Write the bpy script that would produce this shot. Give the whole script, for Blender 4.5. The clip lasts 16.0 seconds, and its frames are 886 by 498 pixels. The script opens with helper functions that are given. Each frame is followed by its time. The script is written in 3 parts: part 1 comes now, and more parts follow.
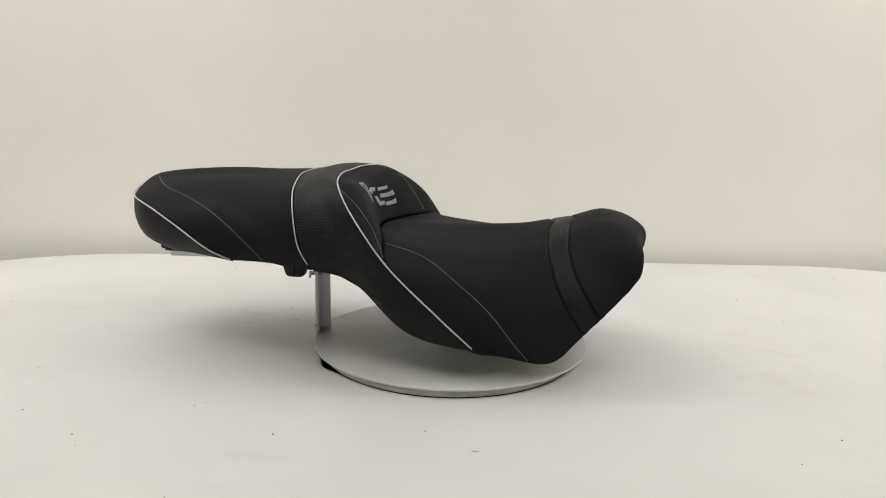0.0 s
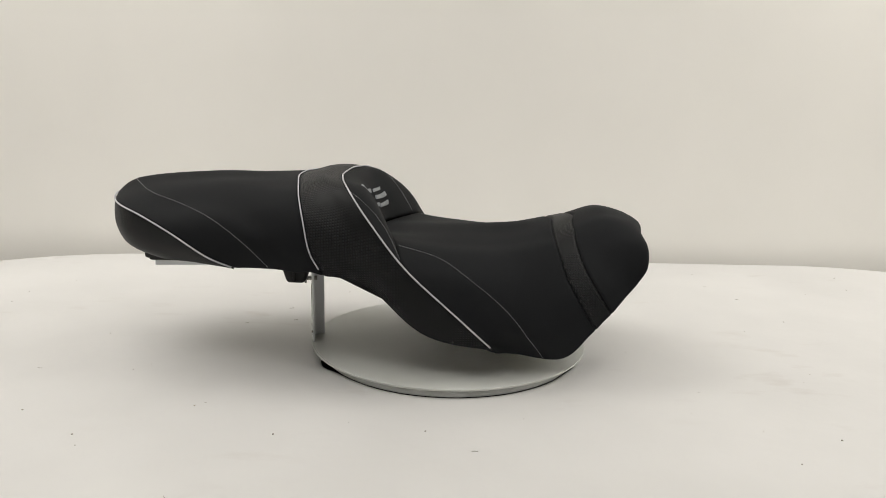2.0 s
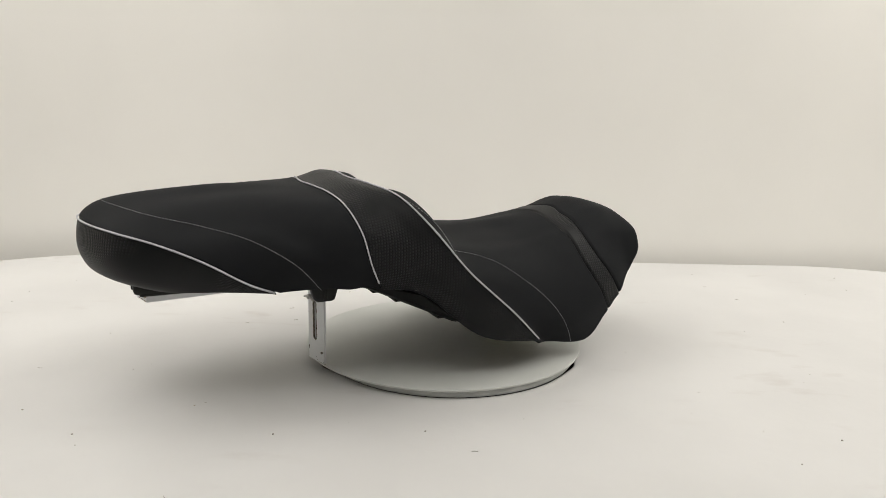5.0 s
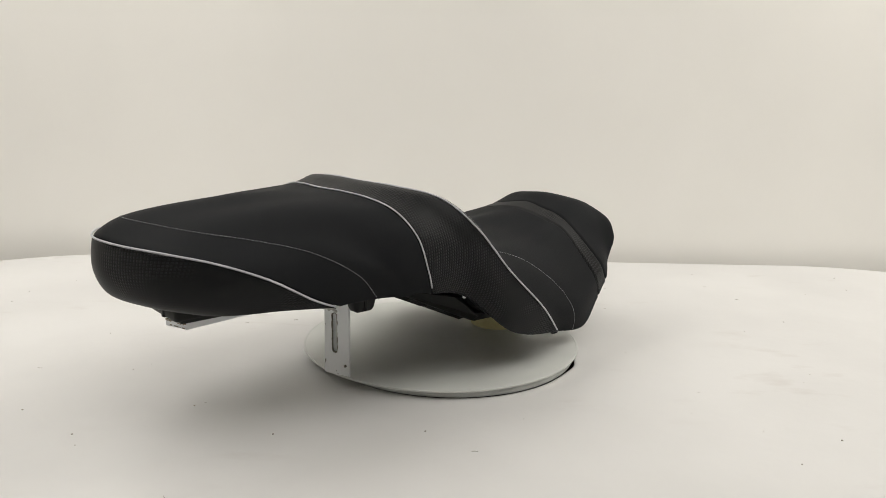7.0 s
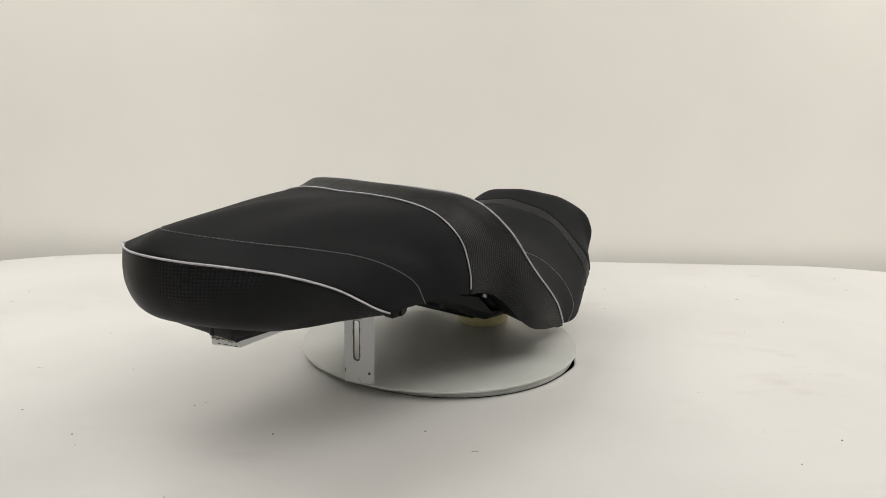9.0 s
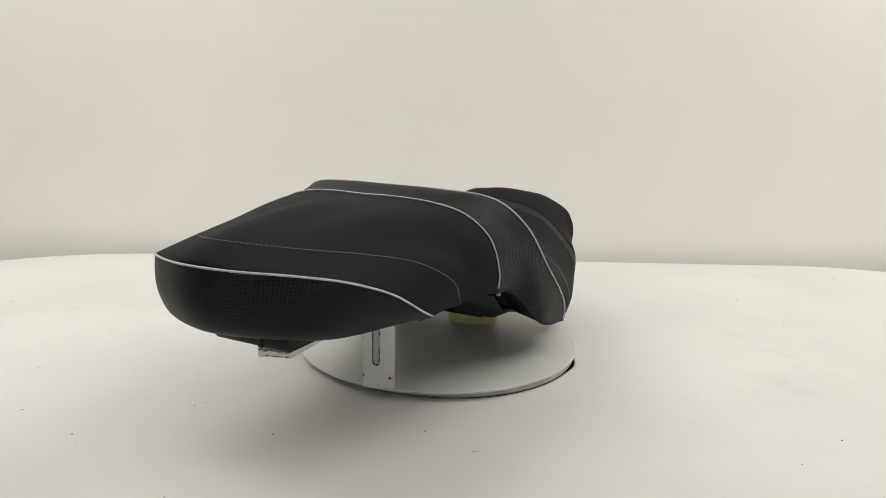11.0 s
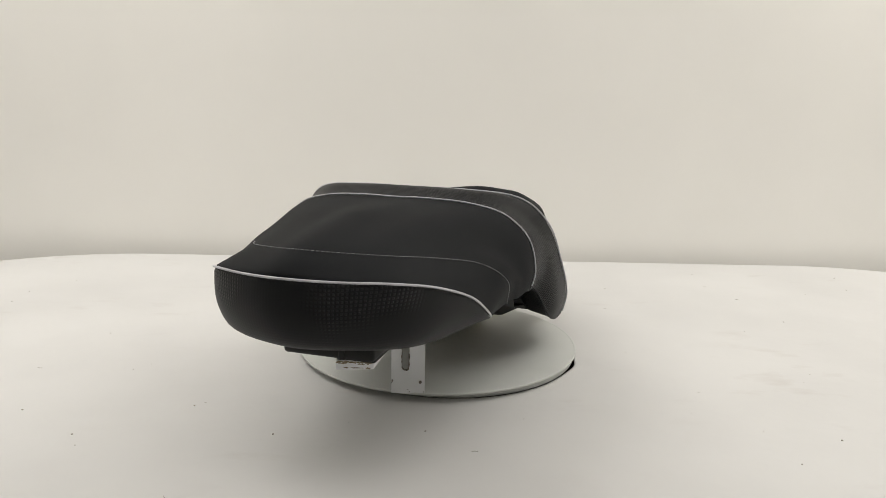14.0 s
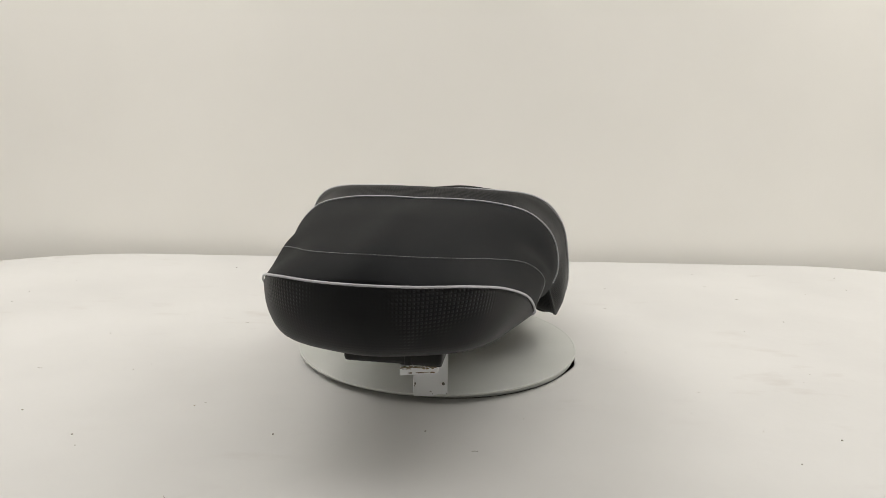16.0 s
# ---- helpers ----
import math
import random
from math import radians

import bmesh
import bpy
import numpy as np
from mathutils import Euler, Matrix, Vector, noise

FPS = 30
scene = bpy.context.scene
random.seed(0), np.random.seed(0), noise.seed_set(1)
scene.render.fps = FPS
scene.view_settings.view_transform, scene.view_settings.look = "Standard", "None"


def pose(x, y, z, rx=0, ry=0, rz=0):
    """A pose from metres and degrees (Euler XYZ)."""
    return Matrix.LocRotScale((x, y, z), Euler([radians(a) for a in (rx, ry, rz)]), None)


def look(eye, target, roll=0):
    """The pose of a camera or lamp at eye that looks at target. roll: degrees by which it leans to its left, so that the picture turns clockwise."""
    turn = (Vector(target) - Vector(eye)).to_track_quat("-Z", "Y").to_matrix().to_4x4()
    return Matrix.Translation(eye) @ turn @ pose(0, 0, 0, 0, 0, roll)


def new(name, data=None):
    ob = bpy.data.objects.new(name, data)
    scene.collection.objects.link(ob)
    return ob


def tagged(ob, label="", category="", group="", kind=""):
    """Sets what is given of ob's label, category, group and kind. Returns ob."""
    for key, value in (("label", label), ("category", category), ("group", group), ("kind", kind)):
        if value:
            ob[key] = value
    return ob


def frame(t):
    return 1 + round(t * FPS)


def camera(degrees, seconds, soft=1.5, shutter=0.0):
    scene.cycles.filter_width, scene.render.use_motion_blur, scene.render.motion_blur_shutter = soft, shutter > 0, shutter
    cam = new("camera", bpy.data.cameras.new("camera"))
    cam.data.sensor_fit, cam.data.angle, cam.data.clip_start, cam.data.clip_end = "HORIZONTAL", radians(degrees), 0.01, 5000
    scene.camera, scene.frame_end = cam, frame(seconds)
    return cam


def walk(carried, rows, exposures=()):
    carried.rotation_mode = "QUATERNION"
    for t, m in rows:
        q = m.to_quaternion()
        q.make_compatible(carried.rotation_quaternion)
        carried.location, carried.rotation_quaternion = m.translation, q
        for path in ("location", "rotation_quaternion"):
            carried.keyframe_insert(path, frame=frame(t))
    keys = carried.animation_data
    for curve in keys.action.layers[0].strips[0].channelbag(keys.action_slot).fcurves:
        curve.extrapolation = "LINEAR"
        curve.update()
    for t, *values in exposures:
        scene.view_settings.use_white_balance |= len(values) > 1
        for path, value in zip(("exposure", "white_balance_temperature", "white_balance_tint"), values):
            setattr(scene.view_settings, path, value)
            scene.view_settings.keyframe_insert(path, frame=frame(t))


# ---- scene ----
# ---- camera ----
cam = camera(61.55, 16.0, soft=0.8)
EYE = (0.0, -0.9937, 0.3470)
AIM = (-0.01065, -0.01667, 0.13407)
walk(cam, [(0.0, look(EYE, AIM, 1.192)), (16.0, look(EYE, AIM, 1.192))], exposures=[(0.0, -0.05), (6.5, 0.0), (9.0, 0.0), (16.0, -0.05)])

# turntable angle in degrees, by seconds
TURN = [(0.0, -19.5), (0.5, -17.45), (1.0, -15.6), (1.5, -13.75), (2.0, -11.2), (2.5, -8.2), (3.0, -4.55),
        (3.5, 0.0), (4.0, 5.0), (6.5, 29.4), (7.0, 32.62), (7.5, 35.7), (8.0, 38.76), (8.5, 41.7), (9.0, 44.4),
        (11.5, 54.79), (12.0, 56.74), (12.5, 58.64), (13.0, 60.52), (13.5, 62.36), (14.0, 64.2), (14.5, 66.14),
        (15.0, 68.18), (15.5, 70.25), (16.0, 72.34)]
SEAT_YAW, SEAT_SIDE = 10.236, 0.0086      # how the seat lies on the turntable

# ---- light ----
world = bpy.data.worlds.new("world")
scene.world = world
world.use_nodes = True
world.node_tree.nodes["Background"].inputs[0].default_value = (1.0, 0.97, 0.92, 1)
world.node_tree.nodes["Background"].inputs[1].default_value = 0.15


def area_lamp(name, eye, target, sx, sy, watts, colour):
    data = bpy.data.lights.new(name, "AREA")
    data.shape, data.size, data.size_y, data.energy, data.color = "RECTANGLE", sx, sy, watts, colour
    ob = new(name, data)
    ob.matrix_world = look(eye, target)
    return ob


WARM = (1.0, 0.968, 0.915)
area_lamp("offscreen_light", (-1.13, 0.14, 1.50), (-0.93, 0.55, 0.0), 1.28, 1.2, 16.2, WARM)
area_lamp("offscreen_light", (1.38, 0.12, 1.50), (1.14, 0.55, 0.0), 1.28, 1.2, 18.0, WARM)
# front fill, added to lift the near side and front shadows; no known source
area_lamp("offscreen_light", (0.10, -0.95, 1.55), (0.05, -0.10, 0.0), 1.3, 0.7, 7.0, WARM)


# ---- materials ----
def material(name, colour, rough=0.5, metal=0.0, spec=0.5):
    m = bpy.data.materials.new(name)
    m.use_nodes = True
    b = m.node_tree.nodes["Principled BSDF"]
    b.inputs["Base Color"].default_value = (*colour, 1)
    b.inputs["Roughness"].default_value = rough
    b.inputs["Metallic"].default_value = metal
    b.inputs["Specular IOR Level"].default_value = spec
    return m, m.node_tree.nodes, m.node_tree.links, b


def noise_node(nodes, links, scale, detail, coord="Object"):
    tc = nodes.new("ShaderNodeTexCoord")
    n = nodes.new("ShaderNodeTexNoise")
    n.inputs["Scale"].default_value, n.inputs["Detail"].default_value = scale, detail
    links.new(tc.outputs[coord], n.inputs["Vector"])
    return n


def tint(nodes, links, b, source, lo, hi, a=0.35, z=0.65):
    r = nodes.new("ShaderNodeValToRGB")
    r.color_ramp.elements[0].position, r.color_ramp.elements[1].position = a, z
    r.color_ramp.elements[0].color, r.color_ramp.elements[1].color = (*lo, 1), (*hi, 1)
    links.new(source, r.inputs[0])
    links.new(r.outputs[0], b.inputs["Base Color"])


def relief(nodes, links, b, source, strength, distance):
    u = nodes.new("ShaderNodeBump")
    u.inputs["Strength"].default_value, u.inputs["Distance"].default_value = strength, distance
    links.new(source, u.inputs["Height"])
    links.new(u.outputs[0], b.inputs["Normal"])
    return u


def vinyl_material():
    m, n, l, b = material("black_vinyl", (0.0085, 0.0088, 0.0098), 0.66, 0, 0.08)
    big = noise_node(n, l, 9, 3)
    tint(n, l, b, big.outputs["Fac"], (0.0118, 0.0127, 0.0142), (0.0142, 0.0152, 0.0170))
    fine = noise_node(n, l, 1100, 2)
    relief(n, l, b, fine.outputs["Fac"], 0.35, 0.0004)
    return m


def carbon_material():
    """Embossed black vinyl: a small woven check, 4 mm, on the panel's own surface coordinates."""
    m, n, l, b = material("embossed_vinyl", (0.006, 0.006, 0.0065), 0.48, 0, 0.17)
    uv = n.new("ShaderNodeUVMap")
    sep = n.new("ShaderNodeSeparateXYZ")
    l.new(uv.outputs[0], sep.inputs[0])

    def calc(op, a, second):
        x = n.new("ShaderNodeMath")
        x.operation = op
        l.new(a, x.inputs[0])
        if isinstance(second, (int, float)):
            x.inputs[1].default_value = second
        else:
            l.new(second, x.inputs[1])
        return x.outputs[0]

    sx = calc("SINE", calc("MULTIPLY", sep.outputs[0], 2 * math.pi / 0.0032), 0)
    sy = calc("SINE", calc("MULTIPLY", sep.outputs[1], 2 * math.pi / 0.0032), 0)
    def pad(wave):
        y = n.new("ShaderNodeClamp")
        l.new(calc("ADD", calc("MULTIPLY", wave, 0.8), 0.66), y.inputs["Value"])
        return y.outputs[0]

    h = calc("MULTIPLY", pad(sx), pad(sy))
    # noise fades the check's colour and relief in patches, standing in for glancing light
    patchy = noise_node(n, l, 10, 2)
    ramp = n.new("ShaderNodeValToRGB")
    ramp.color_ramp.elements[0].position, ramp.color_ramp.elements[1].position = 0.43, 0.57
    ramp.color_ramp.elements[0].color, ramp.color_ramp.elements[1].color = (0.06, 0.06, 0.06, 1), (1, 1, 1, 1)
    l.new(patchy.outputs["Fac"], ramp.inputs[0])
    h = calc("MULTIPLY", h, ramp.outputs[0])
    tint(n, l, b, h, (0.0082, 0.0088, 0.0098), (0.0155, 0.0166, 0.0185), 0.15, 0.85)
    relief(n, l, b, h, 0.65, 0.0009)
    return m


def plain_material(name, lo, hi, rough, scale=30, metal=0.0, bump=0.0, bump_scale=300, spec=0.5):
    m, n, l, b = material(name, lo, rough, metal, spec)
    s = noise_node(n, l, scale, 4)
    tint(n, l, b, s.outputs["Fac"], lo, hi)
    if bump:
        f = noise_node(n, l, bump_scale, 3)
        relief(n, l, b, f.outputs["Fac"], 0.4, bump)
    return m


def chipped_material():
    """White paint on steel, chipped to grey-brown in spots."""
    m, n, l, b = material("white_paint_chipped", (0.7, 0.7, 0.7), 0.38)
    s = noise_node(n, l, 55, 6)
    tint(n, l, b, s.outputs["Fac"], (0.16, 0.13, 0.1), (0.82, 0.835, 0.86), 0.26, 0.31)
    return m


def sheet_material():
    """Matt white sheet, faintly uneven, with pinkish-grey rub marks and small smudges."""
    m, n, l, b = material("white_sheet", (0.69, 0.685, 0.675), 0.5)
    base = noise_node(n, l, 4, 4)
    tint(n, l, b, base.outputs["Fac"], (0.655, 0.650, 0.642), (0.705, 0.700, 0.692))
    clean = b.inputs["Base Color"].links[0].from_socket
    rubs = n.new("ShaderNodeMixRGB")
    rubs.inputs[2].default_value = (0.50, 0.465, 0.435, 1)
    l.new(clean, rubs.inputs[1])
    where, marks = noise_node(n, l, 3.2, 2), noise_node(n, l, 21, 5)
    place = n.new("ShaderNodeMapping")
    place.inputs["Scale"].default_value, place.inputs["Rotation"].default_value = (0.55, 1.25, 1), (0, 0, 0.5)
    l.new(marks.inputs["Vector"].links[0].from_socket, place.inputs["Vector"])
    l.new(place.outputs[0], marks.inputs["Vector"])
    share = []
    for source, lo, hi, most in ((where, 0.46, 0.62, 1.0), (marks, 0.60, 0.76, 0.34)):
        r = n.new("ShaderNodeMapRange")
        r.inputs["From Min"].default_value, r.inputs["From Max"].default_value, r.inputs["To Max"].default_value = lo, hi, most
        l.new(source.outputs["Fac"], r.inputs["Value"])
        share.append(r.outputs["Result"])
    both = n.new("ShaderNodeMath")
    both.operation = "MULTIPLY"
    l.new(share[0], both.inputs[0]), l.new(share[1], both.inputs[1])
    l.new(both.outputs[0], rubs.inputs[0])
    l.new(rubs.outputs[0], b.inputs["Base Color"])
    fine = noise_node(n, l, 60, 3)
    relief(n, l, b, fine.outputs["Fac"], 0.4, 0.0006)
    return m


VINYL = vinyl_material()
CARBON = carbon_material()
PIPING = plain_material("silver_piping", (0.44, 0.44, 0.475), (0.54, 0.54, 0.58), 0.36, 60)
THREAD = plain_material("grey_thread", (0.33, 0.33, 0.34), (0.42, 0.42, 0.43), 0.7, 200)
EMBLEM = plain_material("grey_embroidery", (0.22, 0.235, 0.25), (0.31, 0.325, 0.34), 0.6, 300, 0, 0.0003, 1500)
PLASTIC = plain_material("black_plastic", (0.005, 0.005, 0.005), (0.009, 0.009, 0.009), 0.5, 40, 0, 0, 300, 0.25)
PAINT = chipped_material()
STEEL = plain_material("bare_steel", (0.35, 0.34, 0.32), (0.55, 0.54, 0.52), 0.35, 80, 0.8)
WORN = plain_material("worn_metal", (0.07, 0.06, 0.05), (0.2, 0.18, 0.16), 0.55, 400, 0.3)
RUST = plain_material("rust", (0.13, 0.09, 0.055), (0.32, 0.26, 0.18), 0.7, 300)
BOARD = plain_material("white_laminate", (0.62, 0.635, 0.61), (0.68, 0.695, 0.67), 0.42, 7)
RIM = plain_material("grey_rim", (0.42, 0.43, 0.42), (0.52, 0.53, 0.52), 0.5, 30)
# near-black puts the shade of the gap round the turntable into the colour
GAP_SHADE = plain_material("gap_shade", (0.02, 0.02, 0.018), (0.03, 0.03, 0.028), 0.8, 40)
SHEET = sheet_material()
PAPER = plain_material("backdrop_paper", (0.785, 0.77, 0.735), (0.815, 0.80, 0.765), 0.75, 2.2)
CREAM = plain_material("cream_tape", (0.66, 0.61, 0.33), (0.76, 0.71, 0.43), 0.5, 60)
LINT = plain_material("lint", (0.25, 0.23, 0.2), (0.45, 0.42, 0.37), 0.8, 200)
ROOM = plain_material("room_paint", (0.68, 0.67, 0.64), (0.73, 0.72, 0.69), 0.8, 3)


# ---- building helpers ----
def from_bm(name, bm, mat, smooth=True):
    me = bpy.data.meshes.new(name)
    bm.to_mesh(me)
    bm.free()
    me.materials.append(mat)
    for f in me.polygons:
        f.use_smooth = smooth
    return me


def part(name, bm, mat, parent=None, label="", smooth=True):
    ob = new(name, from_bm(name, bm, mat, smooth))
    ob.parent = parent
    return tagged(ob, label=label)


def box(bm, lo, hi, bevel=0.0, m=None):
    r = bmesh.ops.create_cube(bm, size=1)
    c = [(a + b) / 2 for a, b in zip(lo, hi)]
    s = [b - a for a, b in zip(lo, hi)]
    bmesh.ops.transform(bm, matrix=Matrix.LocRotScale(c, None, s), verts=r["verts"])
    if bevel:
        edges = {e for v in r["verts"] for e in v.link_edges}
        bmesh.ops.bevel(bm, geom=list(edges), offset=bevel, segments=2, profile=0.5, affect="EDGES")
    if m is not None:
        bmesh.ops.transform(bm, matrix=m, verts=bm.verts)
    return bm


def tube(bm, line, radius, sides=8, closed=False):
    """A round tube along a polyline of Vectors."""
    rings = []
    n = len(line)
    side = None
    for i, p in enumerate(line):
        t = (line[min(i + 1, n - 1)] - line[max(i - 1, 0)]).normalized()
        if side is None:
            side = t.orthogonal().normalized()
        side = (side - t * side.dot(t)).normalized()
        up = t.cross(side)
        rings.append([bm.verts.new(p + radius * (math.cos(a) * side + math.sin(a) * up))
                      for a in (2 * math.pi * k / sides for k in range(sides))])
    for a, b in zip(rings, rings[1:]):
        for k in range(sides):
            bm.faces.new((a[k], a[(k + 1) % sides], b[(k + 1) % sides], b[k]))
    bm.faces.new(rings[0][::-1])
    bm.faces.new(rings[-1])
    return bm


def lathe(bm, profile, n=96, centre=(0, 0)):
    """Turns (radius, z) points round the upright line through centre; closes the ends that have a radius."""
    rings = [[bm.verts.new((centre[0] + r * math.cos(2 * math.pi * k / n), centre[1] + r * math.sin(2 * math.pi * k / n), z))
              for k in range(n)] for r, z in profile]
    for a, b in zip(rings, rings[1:]):
        for k in range(n):
            bm.faces.new((a[k], a[(k + 1) % n], b[(k + 1) % n], b[k]))
    return rings


# ---- the seat's form: ribs from the back to the nose, each from the middle line down to the hem ----
RIB = {
    "rear_hem": [(-0.4181, 0.0000, 0.1299), (-0.4080, -0.0332, 0.1289), (-0.3942, -0.0590, 0.1271), (-0.3742, -0.0765, 0.1239), (-0.3512, -0.0957, 0.1244), (-0.3143, -0.1093, 0.1251), (-0.2673, -0.1222, 0.1228)],
    "rear_low": [(-0.4470, 0.0000, 0.1427), (-0.4370, -0.0379, 0.1416), (-0.4178, -0.0704, 0.1402), (-0.3913, -0.0911, 0.1382), (-0.3538, -0.1060, 0.1374), (-0.3105, -0.1160, 0.1302), (-0.2663, -0.1234, 0.1233)],
    "rear_bulge": [(-0.4559, 0.0000, 0.1604), (-0.4457, -0.0391, 0.1591), (-0.4240, -0.0753, 0.1572), (-0.3937, -0.0980, 0.1530), (-0.3515, -0.1130, 0.1472), (-0.3063, -0.1213, 0.1339), (-0.2653, -0.1247, 0.1238)],
    "rear_pipe": [(-0.4545, 0.0000, 0.1987), (-0.4449, -0.0398, 0.1969), (-0.4208, -0.0812, 0.1933), (-0.3828, -0.1051, 0.1829), (-0.3394, -0.1231, 0.1649), (-0.2955, -0.1294, 0.1392), (-0.2633, -0.1239, 0.1245)],
    "rear_stitch": [(-0.4300, 0.0000, 0.2170), (-0.4120, -0.0320, 0.2127), (-0.3818, -0.0668, 0.2065), (-0.3355, -0.0912, 0.1969), (-0.2892, -0.1202, 0.1837), (-0.2462, -0.1370, 0.1578), (-0.2162, -0.1310, 0.1253)],
    "pillion": [(-0.3247, 0.0000, 0.2294), (-0.3125, -0.0301, 0.2244), (-0.2955, -0.0637, 0.2201), (-0.2686, -0.0950, 0.2078), (-0.2412, -0.1241, 0.1869), (-0.2150, -0.1418, 0.1595), (-0.1873, -0.1380, 0.1238)],
    "mid_pipe": [(-0.2036, 0.0000, 0.2293), (-0.1998, -0.0397, 0.2292), (-0.1912, -0.0819, 0.2252), (-0.1832, -0.1182, 0.2144), (-0.1734, -0.1436, 0.1888), (-0.1645, -0.1511, 0.1528), (-0.1503, -0.1435, 0.1228)],
    "band": [(-0.1711, 0.0000, 0.2367), (-0.1690, -0.0500, 0.2361), (-0.1587, -0.0975, 0.2301), (-0.1417, -0.1327, 0.2078), (-0.1208, -0.1530, 0.1729), (-0.1003, -0.1523, 0.1310), (-0.0932, -0.1418, 0.1060)],
    "band_fore": [(-0.1560, 0.0, 0.2362), (-0.1530, -0.0565, 0.2352), (-0.1415, -0.1105, 0.2285), (-0.1180, -0.1445, 0.2005), (-0.0855, -0.1602, 0.1560), (-0.0440, -0.1628, 0.0870), (-0.0249, -0.1540, 0.0533)],
    "front_pipe": [(-0.1436, 0.0000, 0.2326), (-0.1389, -0.0626, 0.2325), (-0.1225, -0.1227, 0.2242), (-0.0940, -0.1534, 0.1917), (-0.0498, -0.1648, 0.1387), (0.0096, -0.1672, 0.0848), (0.0567, -0.1565, 0.0392)],
    "bump": [(-0.1233, 0.0000, 0.2201), (-0.1174, -0.0477, 0.2207), (-0.1072, -0.0976, 0.2235), (-0.0868, -0.1372, 0.1984), (-0.0495, -0.1645, 0.1386), (0.0099, -0.1669, 0.0847), (0.0570, -0.1562, 0.0391)],
    "seat_seam": [(-0.0965, 0.0000, 0.1616), (-0.0914, -0.0422, 0.1594), (-0.0780, -0.0836, 0.1640), (-0.0649, -0.1260, 0.1605), (-0.0490, -0.1625, 0.1380), (0.0101, -0.1668, 0.0848), (0.0572, -0.1561, 0.0392)],
    "rider": [(-0.0007, 0.0000, 0.1646), (0.0004, -0.0406, 0.1606), (0.0014, -0.0827, 0.1554), (0.0012, -0.1245, 0.1476), (0.0091, -0.1543, 0.1213), (0.0461, -0.1572, 0.0713), (0.0869, -0.1305, 0.0256)],
    "rider_front": [(0.0669, 0.0000, 0.1677), (0.0679, -0.0351, 0.1608), (0.0672, -0.0730, 0.1541), (0.0685, -0.1110, 0.1441), (0.0777, -0.1400, 0.1118), (0.1071, -0.1484, 0.0628), (0.1441, -0.1309, 0.0221)],
    "band_back": [(0.1362, 0.0000, 0.1754), (0.1327, -0.0331, 0.1729), (0.1320, -0.0658, 0.1660), (0.1349, -0.0944, 0.1550), (0.1437, -0.1195, 0.1248), (0.1621, -0.1329, 0.0909), (0.1823, -0.1260, 0.0589)],
    "band_front": [(0.1637, 0.0000, 0.1821), (0.1582, -0.0322, 0.1783), (0.1580, -0.0629, 0.1720), (0.1591, -0.0882, 0.1580), (0.1675, -0.1109, 0.1335), (0.1838, -0.1254, 0.1059), (0.2008, -0.1237, 0.0794)],
    "nose_top": [(0.2087, 0.0000, 0.1915), (0.2075, -0.0321, 0.1893), (0.2083, -0.0625, 0.1840), (0.2130, -0.0885, 0.1640), (0.2162, -0.1015, 0.1378), (0.2214, -0.1070, 0.1175), (0.2225, -0.1088, 0.0994)],
    "nose_front": [(0.2520, 0.0000, 0.1745), (0.2455, -0.0270, 0.1762), (0.2425, -0.0575, 0.1716), (0.2462, -0.0870, 0.1585), (0.2458, -0.0990, 0.1405), (0.2430, -0.1020, 0.1273), (0.2347, -0.1013, 0.1141)],
    "nose_hem": [(0.2550, 0.0000, 0.1447), (0.2505, -0.0203, 0.1424), (0.2478, -0.0419, 0.1359), (0.2443, -0.0636, 0.1282), (0.2418, -0.0728, 0.1215), (0.2373, -0.0792, 0.1158), (0.2274, -0.0832, 0.1083)],
}
ORDER = list(RIB)
CREASED = {"rear_hem", "rear_pipe", "front_pipe", "seat_seam", "nose_hem"}
NV = 121
V = np.linspace(-1, 1, NV)


def curve_through(points, at):
    """Catmull-Rom through points at the parameters 0..n-1."""
    q = np.vstack([2 * points[0] - points[1], points, 2 * points[-1] - points[-2]])
    i = np.clip(np.floor(at).astype(int), 0, len(points) - 2)
    s = (at - i)[:, None]
    a, b, c, d = q[i], q[i + 1], q[i + 2], q[i + 3]
    return 0.5 * (2 * b + (c - a) * s + (2 * a - 5 * b + 4 * c - d) * s ** 2 + (3 * b - a - 3 * c + d) * s ** 3)


# where the far flank of the padding lies a little differently from the near one
FAR = {"rear_stitch": {3: (-0.3355, -0.0935, 0.1978), 4: (-0.2892, -0.1235, 0.1862)},
       "pillion": {3: (-0.2686, -0.0990, 0.2110), 4: (-0.2412, -0.1275, 0.1910)},
       "bump": {3: (-0.0785, -0.1500, 0.1935), 4: (-0.0420, -0.1660, 0.1390)},
       "seat_seam": {2: (-0.0705, -0.0836, 0.1600), 3: (-0.0535, -0.1260, 0.1570), 4: (-0.0410, -0.1638, 0.1380)}}


def whole_rib(name):
    half = np.array(RIB[name], float)
    far = half.copy()
    for k, p in FAR.get(name, {}).items():
        far[k] = p
    both = np.vstack([(far[1:] * (1, -1, 1))[::-1], half])
    return curve_through(both, (1 - V[::-1]) * 6)      # v = -1 is the side that the camera sees


DENSE = np.stack([whole_rib(n)[::-1] for n in ORDER])
DENSE = np.stack([d if d[0, 1] < 0 else d[::-1] for d in DENSE])
KNOT = np.concatenate([[0], np.cumsum([max(0.006, np.linalg.norm(b - a, axis=1).mean()) for a, b in zip(DENSE, DENSE[1:])])])


